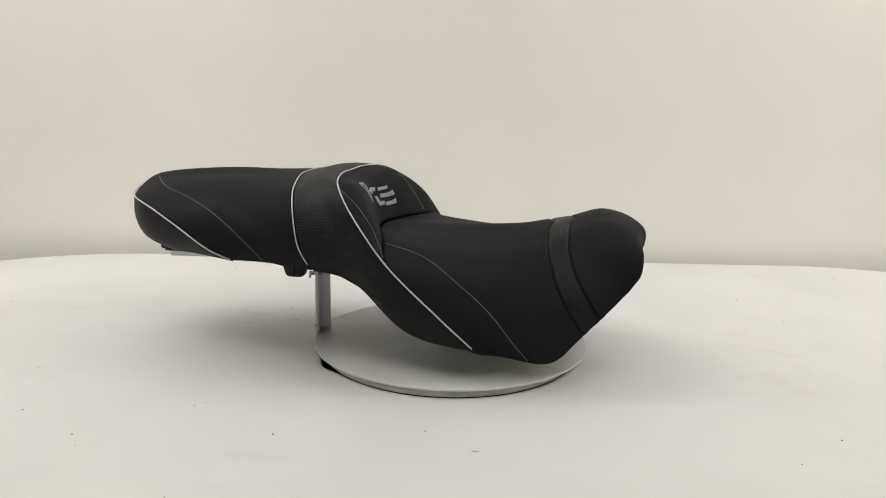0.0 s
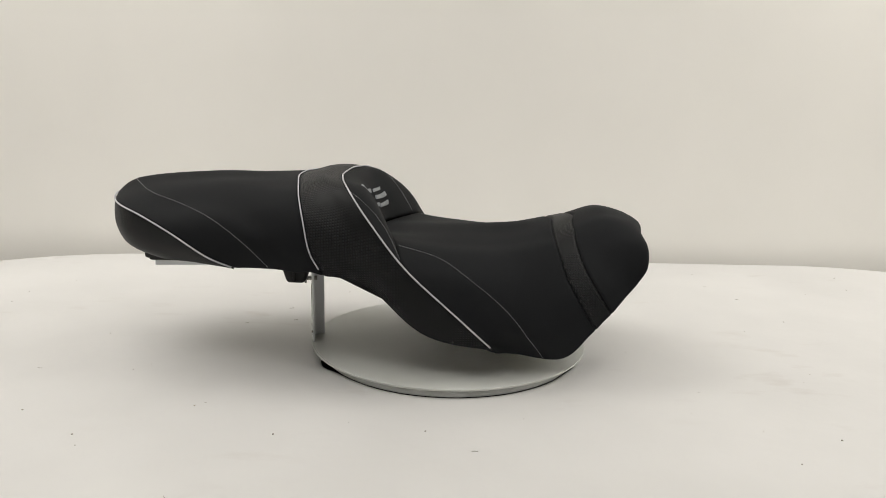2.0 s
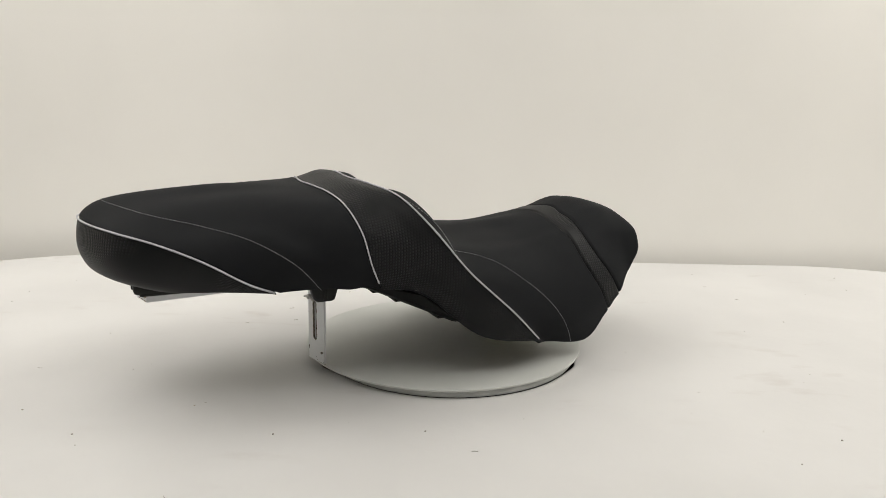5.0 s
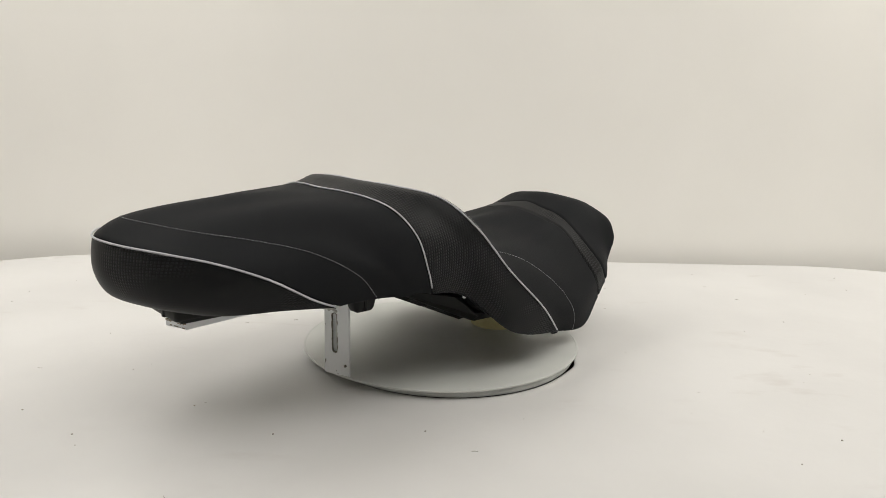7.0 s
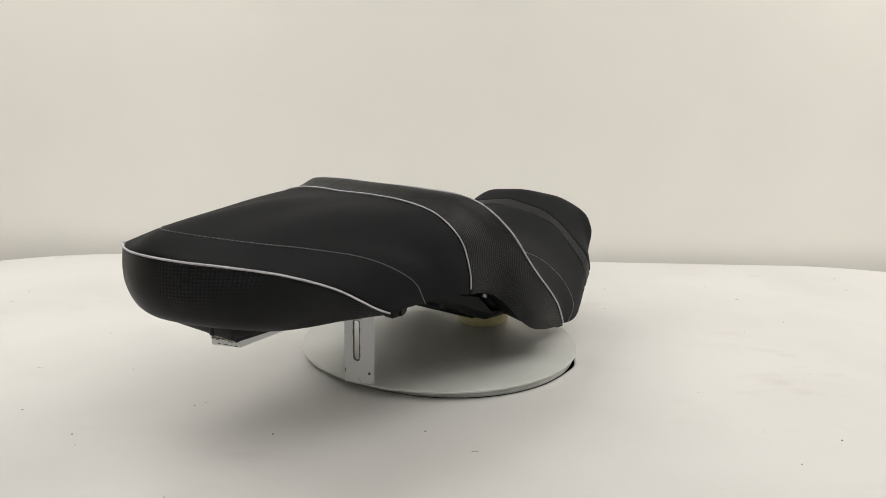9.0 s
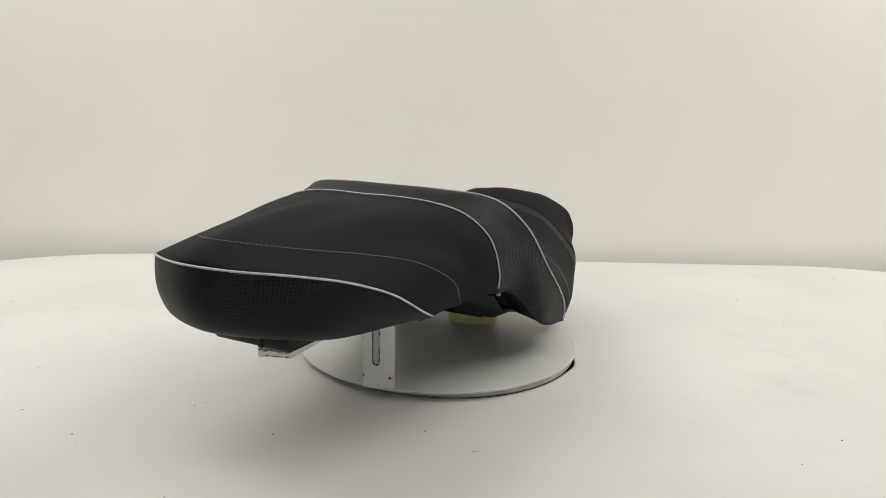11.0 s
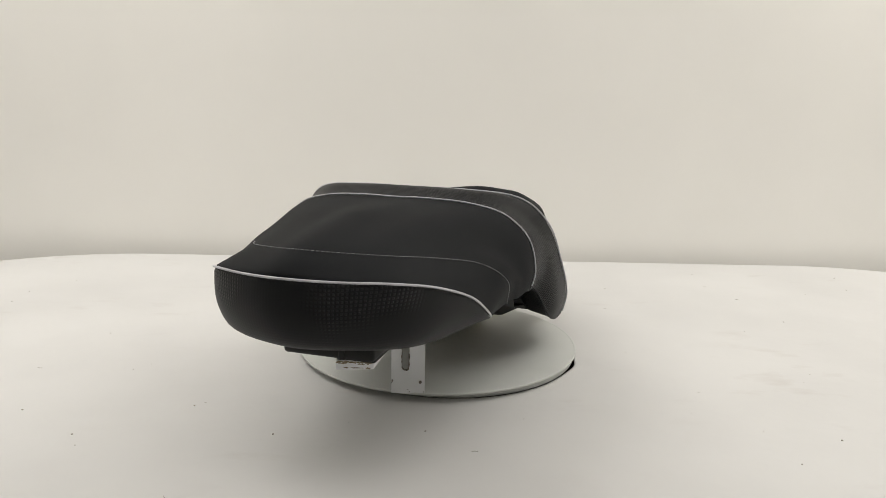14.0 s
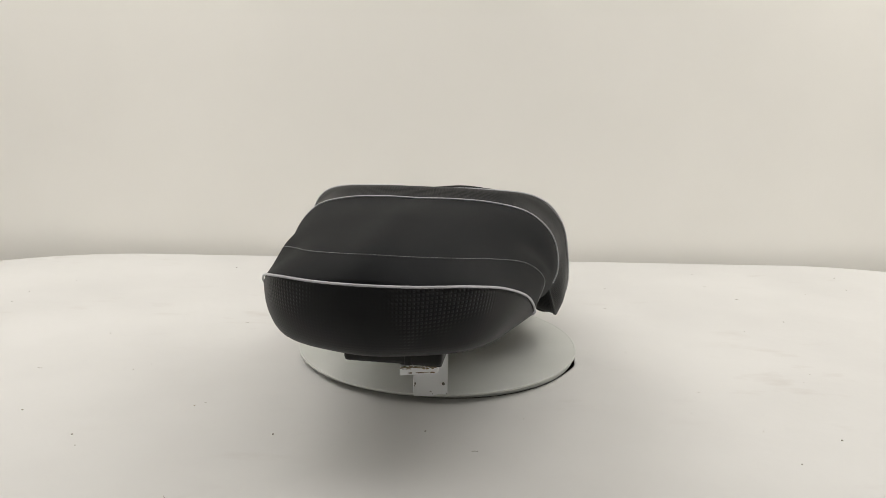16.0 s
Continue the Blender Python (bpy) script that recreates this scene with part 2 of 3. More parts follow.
def tangents():
    back, fore = np.zeros_like(DENSE), np.zeros_like(DENSE)
    for i, name in enumerate(ORDER):
        left = (DENSE[i] - DENSE[i - 1]) / (KNOT[i] - KNOT[i - 1]) if i else None
        right = (DENSE[i + 1] - DENSE[i]) / (KNOT[i + 1] - KNOT[i]) if i + 1 < len(ORDER) else None
        if left is None or right is None or name in CREASED:
            back[i], fore[i] = (left if left is not None else right), (right if right is not None else left)
        else:
            h0, h1 = KNOT[i] - KNOT[i - 1], KNOT[i + 1] - KNOT[i]
            back[i] = fore[i] = (left * h1 + right * h0) / (h0 + h1)
    for i, name in enumerate(ORDER):         # fuller, rounded run-out at the hems and creases
        if name in CREASED:
            if i + 1 < len(ORDER):
                r = (DENSE[i + 1] - DENSE[i]) / (KNOT[i + 1] - KNOT[i])
                fore[i] = 1.5 * r - 0.5 * (r if ORDER[i + 1] in CREASED else back[i + 1])
            if i:
                r = (DENSE[i] - DENSE[i - 1]) / (KNOT[i] - KNOT[i - 1])
                back[i] = 1.5 * r - 0.5 * (r if ORDER[i - 1] in CREASED else fore[i - 1])
    return back, fore


BACK, FORE = tangents()


def across(u):
    """The seat's line across at the rib parameter u: NV points."""
    i = min(int(u), len(ORDER) - 2)
    s, h = u - i, KNOT[i + 1] - KNOT[i]
    return ((2 * s ** 3 - 3 * s ** 2 + 1) * DENSE[i] + (s ** 3 - 2 * s ** 2 + s) * h * FORE[i]
            + (3 * s ** 2 - 2 * s ** 3) * DENSE[i + 1] + (s ** 3 - s ** 2) * h * BACK[i + 1])


def rib_at(name):
    return ORDER.index(name)


def normals(grid):
    du, dv = np.gradient(grid, axis=0), np.gradient(grid, axis=1)
    n = np.cross(dv, du)
    n /= np.linalg.norm(n, axis=2, keepdims=True) + 1e-12
    return n


def panel_grid(first, last, steps, reach=1.0):
    u0, u1 = rib_at(first), rib_at(last)
    us = np.linspace(u0, u1, steps)
    # closer lines beside the seams
    wide = np.linalg.norm(np.diff(np.stack([across(u)[NV // 3] for u in us]), axis=0), axis=1).sum()
    edge = (u1 - u0) * 0.0056 / wide
    us = np.unique(np.concatenate([us, [u0 + edge * k / 6 for k in range(1, 7)], [u1 - edge * k / 6 for k in range(1, 7)]]))
    keep = np.abs(V) <= reach + 1e-6
    return us, np.stack([across(u) for u in us])[:, keep]


def low_pass(g, rounds=12):
    """Even out the padding of a panel without shrinking it; its edges stay."""
    g = g.copy()
    for k in range(2 * rounds):
        w = (0.5, -0.52)[k % 2]
        mid = (g[1:-1, :-2] + g[1:-1, 2:]) / 2 - g[1:-1, 1:-1]
        g[1:-1, 1:-1] += w * mid
    return g


def seat_panel(name, first, last, steps, mat, parent, label="", reach=1.0, dip=0.0023, thick=0.006, level=False):
    """A padded cover panel between two ribs: outer face drawn in at its seams, inner face, closed edges."""
    us, g = panel_grid(first, last, steps, reach)
    g = low_pass(g)
    n = normals(g)
    if n[len(us) // 2, g.shape[1] // 2] @ (0, 0, 1) + n[len(us) // 2, g.shape[1] // 2] @ ((-1 if last == "rear_pipe" else 1), 0, 0) * 0.5 < 0:
        n = -n
    along = np.concatenate([np.zeros((1, g.shape[1])), np.cumsum(np.linalg.norm(np.diff(g, axis=0), axis=2), axis=0)])
    gap = np.minimum(along, along[-1:] - along)
    outer = g - n * (dip * np.exp(-(gap / 0.0019) ** 2))[..., None]
    inner = g - n * thick
    roll = {}
    for end, back in ((0, 2), (-1, -3)):      # the cover turns under at its hem
        way = outer[:, end] - outer[:, back]
        way /= np.linalg.norm(way, axis=1, keepdims=True) + 1e-12
        slim = (thick * (1 - 0.85 * np.exp(-(gap[:, end] / 0.008) ** 2)))[:, None]     # thinner where seams meet the hem
        base, half = outer[:, end] - way * slim / 2, slim / 2
        roll[end] = [base + half * (math.sin(q) * way - (1 - math.cos(q)) * n[:, end]) for q in (0.6, 1.1, 1.57, 2.04, 2.54)]
        if reach == 1.0:
            roll[end].append(outer[:, end] * (1, 0.80, 1) + (0, 0, 0.010))
        outer[:, end], inner[:, end] = base, base - slim * n[:, end]
    round_v = np.concatenate([[0], np.cumsum(np.linalg.norm(np.diff(g[len(us) // 2], axis=0), axis=1))])
    weave = np.stack([along, np.broadcast_to(round_v, along.shape)], 2)
    if level:                                 # the check runs level, round the seat
        girth = np.concatenate([np.zeros((len(us), 1)), np.cumsum(np.linalg.norm(np.diff(g[..., 1:], axis=1), axis=2), axis=1)], axis=1)
        weave = np.stack([g[..., 0], girth - girth[:, g.shape[1] // 2, None]], 2)
    bm = bmesh.new()
    uv = bm.loops.layers.uv.new("UVMap")
    a, b = len(us), g.shape[1]
    vo = [[bm.verts.new(outer[i, j]) for j in range(b)] for i in range(a)]
    vi = [[bm.verts.new(inner[i, j]) for j in range(b)] for i in range(a)]
    spot = {}
    for i in range(a):
        for j in range(b):
            spot[vo[i][j]] = spot[vi[i][j]] = tuple(weave[i, j])
    quads = []
    bend = {end: [[bm.verts.new(line[i]) for line in roll[end]] for i in range(a)] for end in (0, -1)}
    for end in (0, -1):
        for i in range(a):
            for k, v in enumerate(bend[end][i]):
                spot[v] = (weave[i, end, 0], weave[i, end, 1] + (1 if end else -1) * 0.002 * (k + 1))
            bend[end][i] = [vo[i][end], *bend[end][i], vi[i][end]]
        for i in range(a - 1):
            for k in range(len(bend[end][i]) - 1):
                quads.append((bend[end][i][k], bend[end][i + 1][k], bend[end][i + 1][k + 1], bend[end][i][k + 1]))
    for i in range(a - 1):
        for j in range(b - 1):
            quads.append((vo[i][j], vo[i][j + 1], vo[i + 1][j + 1], vo[i + 1][j]))
            quads.append((vi[i][j], vi[i + 1][j], vi[i + 1][j + 1], vi[i][j + 1]))
    quads += [bend[end][i] for end in (0, -1) for i in (0, a - 1)]
    for j in range(b - 1):
        quads.append((vo[0][j], vi[0][j], vi[0][j + 1], vo[0][j + 1]))
        quads.append((vo[-1][j], vo[-1][j + 1], vi[-1][j + 1], vi[-1][j]))
    for q in quads:
        f = bm.faces.new(q)
        for loop in f.loops:
            loop[uv].uv = spot[loop.vert]
    bmesh.ops.recalc_face_normals(bm, faces=bm.faces)
    return part(name, bm, mat, parent, label)


def out_normal(u):
    """Lines a hair apart give the outward direction at the rib parameter u."""
    e = 0.02
    lo, hi = across(max(0, u - e)), across(min(len(ORDER) - 1.001, u + e))
    line = across(u)
    n = np.cross(np.gradient(line, axis=0), hi - lo)
    n /= np.linalg.norm(n, axis=1, keepdims=True) + 1e-12
    inside = np.stack([line[:, 0] + (0.05 if u < 2.5 else 0), line[:, 1] * 0.3, np.full(NV, 0.11)], 1)
    flip = ((line - inside) * n).sum(1) < 0
    n[flip] *= -1
    return n


def piping(name, rib, parent, reach, radius=0.00106, lift=0.0005):
    u = rib_at(rib)
    line, n = across(u), out_normal(u)
    pts = [Vector(line[j] + n[j] * lift) for j in range(NV) if abs(V[j]) <= reach]
    return part(name, tube(bmesh.new(), pts, radius, 10), PIPING, parent, "silver-grey piping sewn into the seam")


def stitches(name, line, n, parent, length=0.0026, gap=0.0016, radius=0.00029):
    """Short thread pieces along a polyline, a little sunk in."""
    d = np.concatenate([[0], np.cumsum(np.linalg.norm(np.diff(line, axis=0), axis=1))])

    def at(s):
        return Vector([np.interp(s, d, line[:, k]) + 0.0004 * np.interp(s, d, n[:, k]) for k in range(3)])

    bm = bmesh.new()
    s = 0.001
    while s + length < d[-1]:
        tube(bm, [at(s), at(s + length * 0.3), at(s + length * 0.7), at(s + length)], radius, 5)
        s += length + gap
    return part(name, bm, THREAD, parent, "line of light grey stitching")


def surface_line(u_of, v_of, steps=90):
    """Points and normals of the seat's surface along (u, v) given for s from 0 to 1."""
    pts, ns = [], []
    for k in range(steps):
        s = k / (steps - 1)
        u, v = u_of(s), v_of(s)
        line, n = across(u), out_normal(u)
        pts.append([np.interp(v, V, line[:, c]) for c in range(3)])
        ns.append([np.interp(v, V, n[:, c]) for c in range(3)])
    return np.array(pts), np.array(ns)


def emblem_shape(name, corners, parent, label=""):
    """A flat embroidered patch on the bump's front: corners in (side, down) on the panel, 0.5 mm proud."""
    u0 = rib_at("front_pipe")
    bm = bmesh.new()
    n = 6
    (a, b, c, d) = corners
    grid = []
    for i in range(n + 1):
        row = []
        for j in range(n + 1):
            s, t = i / n, j / n
            y = (1 - s) * ((1 - t) * a[0] + t * d[0]) + s * ((1 - t) * b[0] + t * c[0])
            w = (1 - s) * ((1 - t) * a[1] + t * d[1]) + s * ((1 - t) * b[1] + t * c[1])
            u = u0 + 2 * w
            line, nn = across(u), out_normal(u)
            k = slice(int(NV * 0.25), int(NV * 0.75))
            p = [np.interp(y, line[k, 1], line[k, q]) for q in range(3)]
            m = [np.interp(y, line[k, 1], nn[k, q]) for q in range(3)]
            row.append((Vector(p), Vector(m)))
        grid.append(row)
    top = [[bm.verts.new(p + m * 0.0013) for p, m in row] for row in grid]
    low = [[bm.verts.new(p - m * 0.0010) for p, m in row] for row in grid]
    for i in range(n):
        for j in range(n):
            bm.faces.new((top[i][j], top[i + 1][j], top[i + 1][j + 1], top[i][j + 1]))
            bm.faces.new((low[i][j], low[i][j + 1], low[i + 1][j + 1], low[i + 1][j]))
    for k in range(n):
        for q in ((0, k, 0, k + 1), (n, k + 1, n, k), (k + 1, 0, k, 0), (k, n, k + 1, n)):
            bm.faces.new((top[q[0]][q[1]], low[q[0]][q[1]], low[q[2]][q[3]], top[q[2]][q[3]]))
    bmesh.ops.recalc_face_normals(bm, faces=bm.faces)
    return part(name, bm, EMBLEM, parent, label)


def seat_base(parent):
    """The black plastic pan under the covers: closed hull just inside the hem, flat and stepped below."""
    bm = bmesh.new()
    rows = []
    for u in np.linspace(0.15, len(ORDER) - 1.1, 70):
        if rib_at("front_pipe") < u < rib_at("seat_seam"):
            continue
        line = across(u)
        hem = line[0]
        x = hem[0]
        low = np.interp(x, (-0.42, -0.30, -0.2, -0.145, -0.09, -0.02, 0.06, 0.15, 0.24), (0.124, 0.120, 0.113, 0.102, 0.080, 0.053, 0.044, 0.054, 0.115))
        low = min(low, hem[2] + 0.012)
        w = max(0.02, abs(hem[1]) - 0.030)
        f = min(w - 0.008, 0.050)
        z = hem[2] + 0.018
        rows.append([(x, -w, z), (x, -w, z - 0.005), (x, -(w + f) / 2, (z + low) / 2 - 0.001), (x, -f, low), (x, f, low), (x, (w + f) / 2, (z + low) / 2 - 0.001), (x, w, z - 0.005), (x, w, z)])
    rows.sort(key=lambda r: r[0][0])
    vs = [[bm.verts.new(p) for p in r] for r in rows]
    for a, b in zip(vs, vs[1:]):
        for k in range(8):
            bm.faces.new((a[k], a[(k + 1) % 8], b[(k + 1) % 8], b[k]))
    bm.faces.new(vs[0])
    bm.faces.new(vs[-1][::-1])
    bmesh.ops.recalc_face_normals(bm, faces=bm.faces)
    return part("base_pan", bm, PLASTIC, parent, "black moulded plastic base pan", smooth=False)


# place of the seat on the turntable
ON_TABLE = Matrix.Rotation(radians(SEAT_YAW), 4, "Z") @ Matrix.Translation((0, SEAT_SIDE, 0))


def settle(root):
    """Parts built in the seat's own axes are laid onto the turntable's."""
    for ob in root.children:
        ob.matrix_local = ON_TABLE @ ob.matrix_local


def build_seat():
    seat = tagged(new("motorcycle_seat"), "black vinyl two-up motorcycle seat with silver piping and embossed bands", "motorcycle seat")
    seat_panel("rear_panel", "rear_hem", "rear_pipe", 18, CARBON, seat, "embossed black vinyl panel")
    pillion = seat_panel("pillion_panel", "rear_pipe", "mid_pipe", 40, VINYL, seat)
    seat_panel("middle_band", "mid_pipe", "front_pipe", 26, CARBON, seat, "embossed black vinyl band", level=True)
    bump = seat_panel("bump_panel", "front_pipe", "seat_seam", 22, VINYL, seat, reach=3.97 / 6)
    rider = seat_panel("rider_panel", "seat_seam", "band_back", 40, VINYL, seat)
    seat_panel("nose_band", "band_back", "band_front", 14, CARBON, seat, "embossed black vinyl band", level=True)
    seat_panel("nose_panel", "band_front", "nose_hem", 26, VINYL, seat)
    piping("rear_piping", "rear_pipe", seat, 0.99)
    piping("middle_piping", "mid_pipe", seat, 0.955, 0.00092)
    piping("front_piping", "front_pipe", seat, 0.985)
    u = rib_at("rear_stitch")
    stitches("pillion_stitching", across(u), out_normal(u), pillion)
    f, s = rib_at("front_pipe"), rib_at("seat_seam")
    track = np.array([(0.04, 0.508, 0), (0.55, 0.515, 0), (0.88, 0.548, 0), (1.13, 0.597, 0), (1.35, 0.65, 0), (1.54, 0.70, 0), (1.69, 0.755, 0), (1.75, 0.82, 0), (1.70, 0.91, 0), (1.60, 0.99, 0)])

    def sweep(k):
        return curve_through(track, np.array([k * 8.999]))[0]

    for sign in (-1, 1):
        p, n = surface_line(lambda k: f + 0.03 + (s - f - 0.06) * k, lambda k: sign * (0.345 + 0.43 * k - 0.13 * k * k if sign < 0 else 0.30 + 0.10 * k + 0.03 * k * k))
        stitches("bump_stitching", p, n, bump)
        p, n = surface_line(lambda k: s + sweep(k)[0], lambda k: sign * sweep(k)[1])
        stitches("rider_stitching", p, n, rider)
    pan = seat_base(seat)
    # embroidered emblem in plain blocks: an outlined flag and two slanted, slotted blocks
    def on_face(x, y):
        return -0.0535 + 0.112 * x, 0.505 + 0.165 * x + 0.235 * y

    flag = ((-.02, .05, .02, .03, .10, .95, .06, 1.0), (.10, .36, .14, .34, .14, .93, .10, .97), (-.02, .05, 0, -.05, .20, -.09, .20, .02),
            (.15, -.05, .20, -.08, .22, .20, .17, .22), (.08, .30, .20, .20, .22, .27, .10, .38))
    block_a = ((.22, .41, .39, .17, .57, .15, .50, .37), (.22, .41, .33, .30, .38, .48, .26, .54), (.39, .63, .485, .61, .54, .90, .46, 1.07), (.475, .91, .675, .77, .65, .96, .47, 1.09))
    block_b = ((.65, .13, .90, 0, .87, .16, .61, .31), (.62, .47, .96, .29, .98, .48, .60, .66), (.70, .82, .97, .66, .95, .84, .68, 1.0))
    for kind in (flag, block_a, block_b):
        for q in kind:
            emblem_shape("emblem", [on_face(q[k], q[k + 1]) for k in (0, 2, 4, 6)], bump, "grey embroidered emblem block")
    # latch lug, rear lip and small white clip below the pan
    bm = bmesh.new()
    box(bm, (-0.216, -0.085, 0.0960), (-0.180, -0.063, 0.128), 0.005)
    for v in bm.verts:       # tapers downwards
        k = max(0.0, (0.122 - v.co.z) / 0.0235)
        v.co.x = -0.198 + (v.co.x + 0.198) * (1.1 - 0.42 * k)
        v.co.y = -0.074 + (v.co.y + 0.074) * (1.0 - 0.2 * k)
    box(bm, (-0.2005, -0.0855, 0.0980), (-0.1965, -0.0805, 0.124), 0.0012)
    part("latch_lug", bm, PLASTIC, pan, "black rubber lug")
    bm = bmesh.new()
    box(bm, (-0.405, -0.056, 0.1172), (-0.330, 0.029, 0.134), 0.004)
    box(bm, (-0.399, -0.055, 0.1150), (-0.330, -0.018, 0.1250), 0.002)
    box(bm, (-0.4065, -0.030, 0.1175), (-0.401, -0.024, 0.1330), 0.0015)
    part("rear_lip", bm, PLASTIC, pan, "black plastic rear lip")
    # keel of the pan: a wedge that runs down to the front, with a sill beside it and steps along its lower edge
    for name, side in (("pan_keel", [(-0.175, -0.080, 0.121), (-0.140, -0.052, 0.105), (-0.085, -0.066, 0.084), (-0.032, -0.087, 0.054), (-0.044, -0.109, 0.068), (-0.088, -0.113, 0.102), (-0.090, -0.060, 0.115), (0.000, -0.080, 0.062), (0.000, -0.060, 0.085)]),
                       ("pan_sill", [(-0.032, -0.088, 0.054), (-0.042, -0.122, 0.075), (-0.050, -0.110, 0.074), (0.010, -0.120, 0.066), (0.010, -0.088, 0.056), (0.000, -0.100, 0.080)])):
        bm = bmesh.new()
        for p in side:
            bm.verts.new(p)
            bm.verts.new((p[0], -p[1], p[2]))
        bmesh.ops.convex_hull(bm, input=bm.verts)
        bmesh.ops.bevel(bm, geom=list(bm.edges), offset=0.0012, segments=1, affect="EDGES")
        part(name, bm, PLASTIC, pan, "moulded black plastic under the seat", smooth=False)
    for k in (0.10, 0.30, 0.52, 0.94):
        x, y, z = -0.160 + 0.124 * k, -0.050 - 0.034 * k, 0.1135 - 0.056 * k
        bm = bmesh.new()
        box(bm, (x - 0.009, y, z - 0.0025), (x + 0.009, -y, z + 0.012), 0.002)
        part("pan_rib", bm, PLASTIC, pan)
    bm = bmesh.new()
    box(bm, (0.008, -0.126, 0.0535), (0.030, -0.098, 0.0640), 0.002)
    part("pan_lug", bm, PLASTIC, pan)
    bm = bmesh.new()
    box(bm, (-0.0745, -0.1150, 0.0975), (-0.0722, -0.1100, 0.1020), 0.0005)
    part("clip", bm, PAINT, pan, "small white plastic clip")
    settle(seat)
    return seat


def build_bracket():
    """White steel angle: an upright slotted plate on the turntable and a flat arm back under the seat."""
    br = tagged(new("seat_bracket"), "white painted steel bracket with chipped edges holding the seat", "bracket")
    a, b = Vector((-0.1867, -0.0327, 0)), Vector((-0.1961, 0.0049, 0))
    side = (b - a).normalized()
    out = Vector((0, 0, 1)).cross(side).normalized()      # towards the seat's back
    frame_m = Matrix(((side.x, out.x, 0, a.x), (side.y, out.y, 0, a.y), (0, 0, 1, 0), (0, 0, 0, 1)))
    w, t, top = (b - a).length, 0.003, 0.1123
    s0, s1, z0, z1 = 0.0185, 0.0265, 0.027, 0.077          # slot
    bm = bmesh.new()
    mid_s, mid_z, r, half = (s0 + s1) / 2, (z0 + z1) / 2, (s1 - s0) / 2, (z1 - z0) / 2 - (s1 - s0) / 2
    slot = []
    for k in range(40):
        e = 2 * math.pi * k / 40
        slot.append((r * math.cos(e), r * math.sin(e) + (half if k < 20 else -half)))
    lo_z = -0.0018
    corner = [(w - mid_s, top - mid_z), (-mid_s, top - mid_z), (-mid_s, lo_z - mid_z), (w - mid_s, lo_z - mid_z)]

    def to_edge(px, pz):
        k = min((w - mid_s) / px if px > 1e-9 else 99, -mid_s / px if px < -1e-9 else 99, (top - mid_z) / pz if pz > 1e-9 else 99, (lo_z - mid_z) / pz if pz < -1e-9 else 99)
        return px * k, pz * k

    pairs = [(p, to_edge(*p)) for p in slot]
    for q in corner:
        near = min(slot, key=lambda p: abs(math.atan2(p[1], p[0]) - math.atan2(q[1], q[0])))
        pairs.append((near, q))
    pairs.sort(key=lambda pq: math.atan2(pq[1][1], pq[1][0]))
    layers = []
    for depth in (0.0, -t):
        ins, outs = {}, []
        for p, q in pairs:
            if p not in ins:
                ins[p] = bm.verts.new((mid_s + p[0], depth, mid_z + p[1]))
            outs.append((ins[p], bm.verts.new((mid_s + q[0], depth, mid_z + q[1]))))
        layers.append(outs)
    for k in range(len(pairs)):
        (a0, b0), (a1, b1) = layers[0][k], layers[0][(k + 1) % len(pairs)]
        (c0, d0), (c1, d1) = layers[1][k], layers[1][(k + 1) % len(pairs)]
        bm.faces.new((a0, b0, b1, a1) if a0 is not a1 else (a0, b0, b1))
        bm.faces.new((c1, d1, d0, c0) if c0 is not c1 else (c0, d1, d0))
        bm.faces.new((b0, d0, d1, b1))
        if a0 is not a1:
            bm.faces.new((a0, a1, c1, c0))
    bmesh.ops.recalc_face_normals(bm, faces=bm.faces)
    bmesh.ops.transform(bm, matrix=frame_m, verts=bm.verts)
    upright = part("upright", bm, PAINT, br, smooth=False)
    # bare, ragged lip of the slot
    rnd = random.Random(11)
    bm = bmesh.new()
    ring = [[], [], [], []]
    outline = [(math.cos(math.pi * k / 10), math.sin(math.pi * k / 10), half) for k in range(11)]
    outline += [(-1.0, 0.0, half - 2 * half * k / 20) for k in range(1, 20)]
    outline += [(math.cos(math.pi * k / 10), math.sin(math.pi * k / 10), -half) for k in range(10, 21)]
    outline += [(1.0, 0.0, -half + 2 * half * k / 20) for k in range(1, 20)]
    n = len(outline)
    for cx, cz, ez in outline:
        patchy = rnd.choice((0.0003, 0.0005, 0.0008, 0.0011)) * (1.3 if cx < 0 else 0.8)
        for layer, (grow, depth) in enumerate(((-0.0004, -t * 0.6), (-0.0004, 0.0003), (patchy, 0.0003), (patchy, -0.0004))):
            ring[layer].append(bm.verts.new((mid_s + (r + grow) * cx, depth, mid_z + ez + (r + grow) * cz)))
    for low_r, high_r in zip(ring, ring[1:] + ring[:1]):
        for k in range(n):
            bm.faces.new((low_r[k], low_r[(k + 1) % n], high_r[(k + 1) % n], high_r[k]))
    bmesh.ops.recalc_face_normals(bm, faces=bm.faces)
    bmesh.ops.transform(bm, matrix=frame_m, verts=bm.verts)
    part("slot_lip", bm, WORN, upright, "dark bare metal lip of the slot", smooth=False)
    bm = bmesh.new()
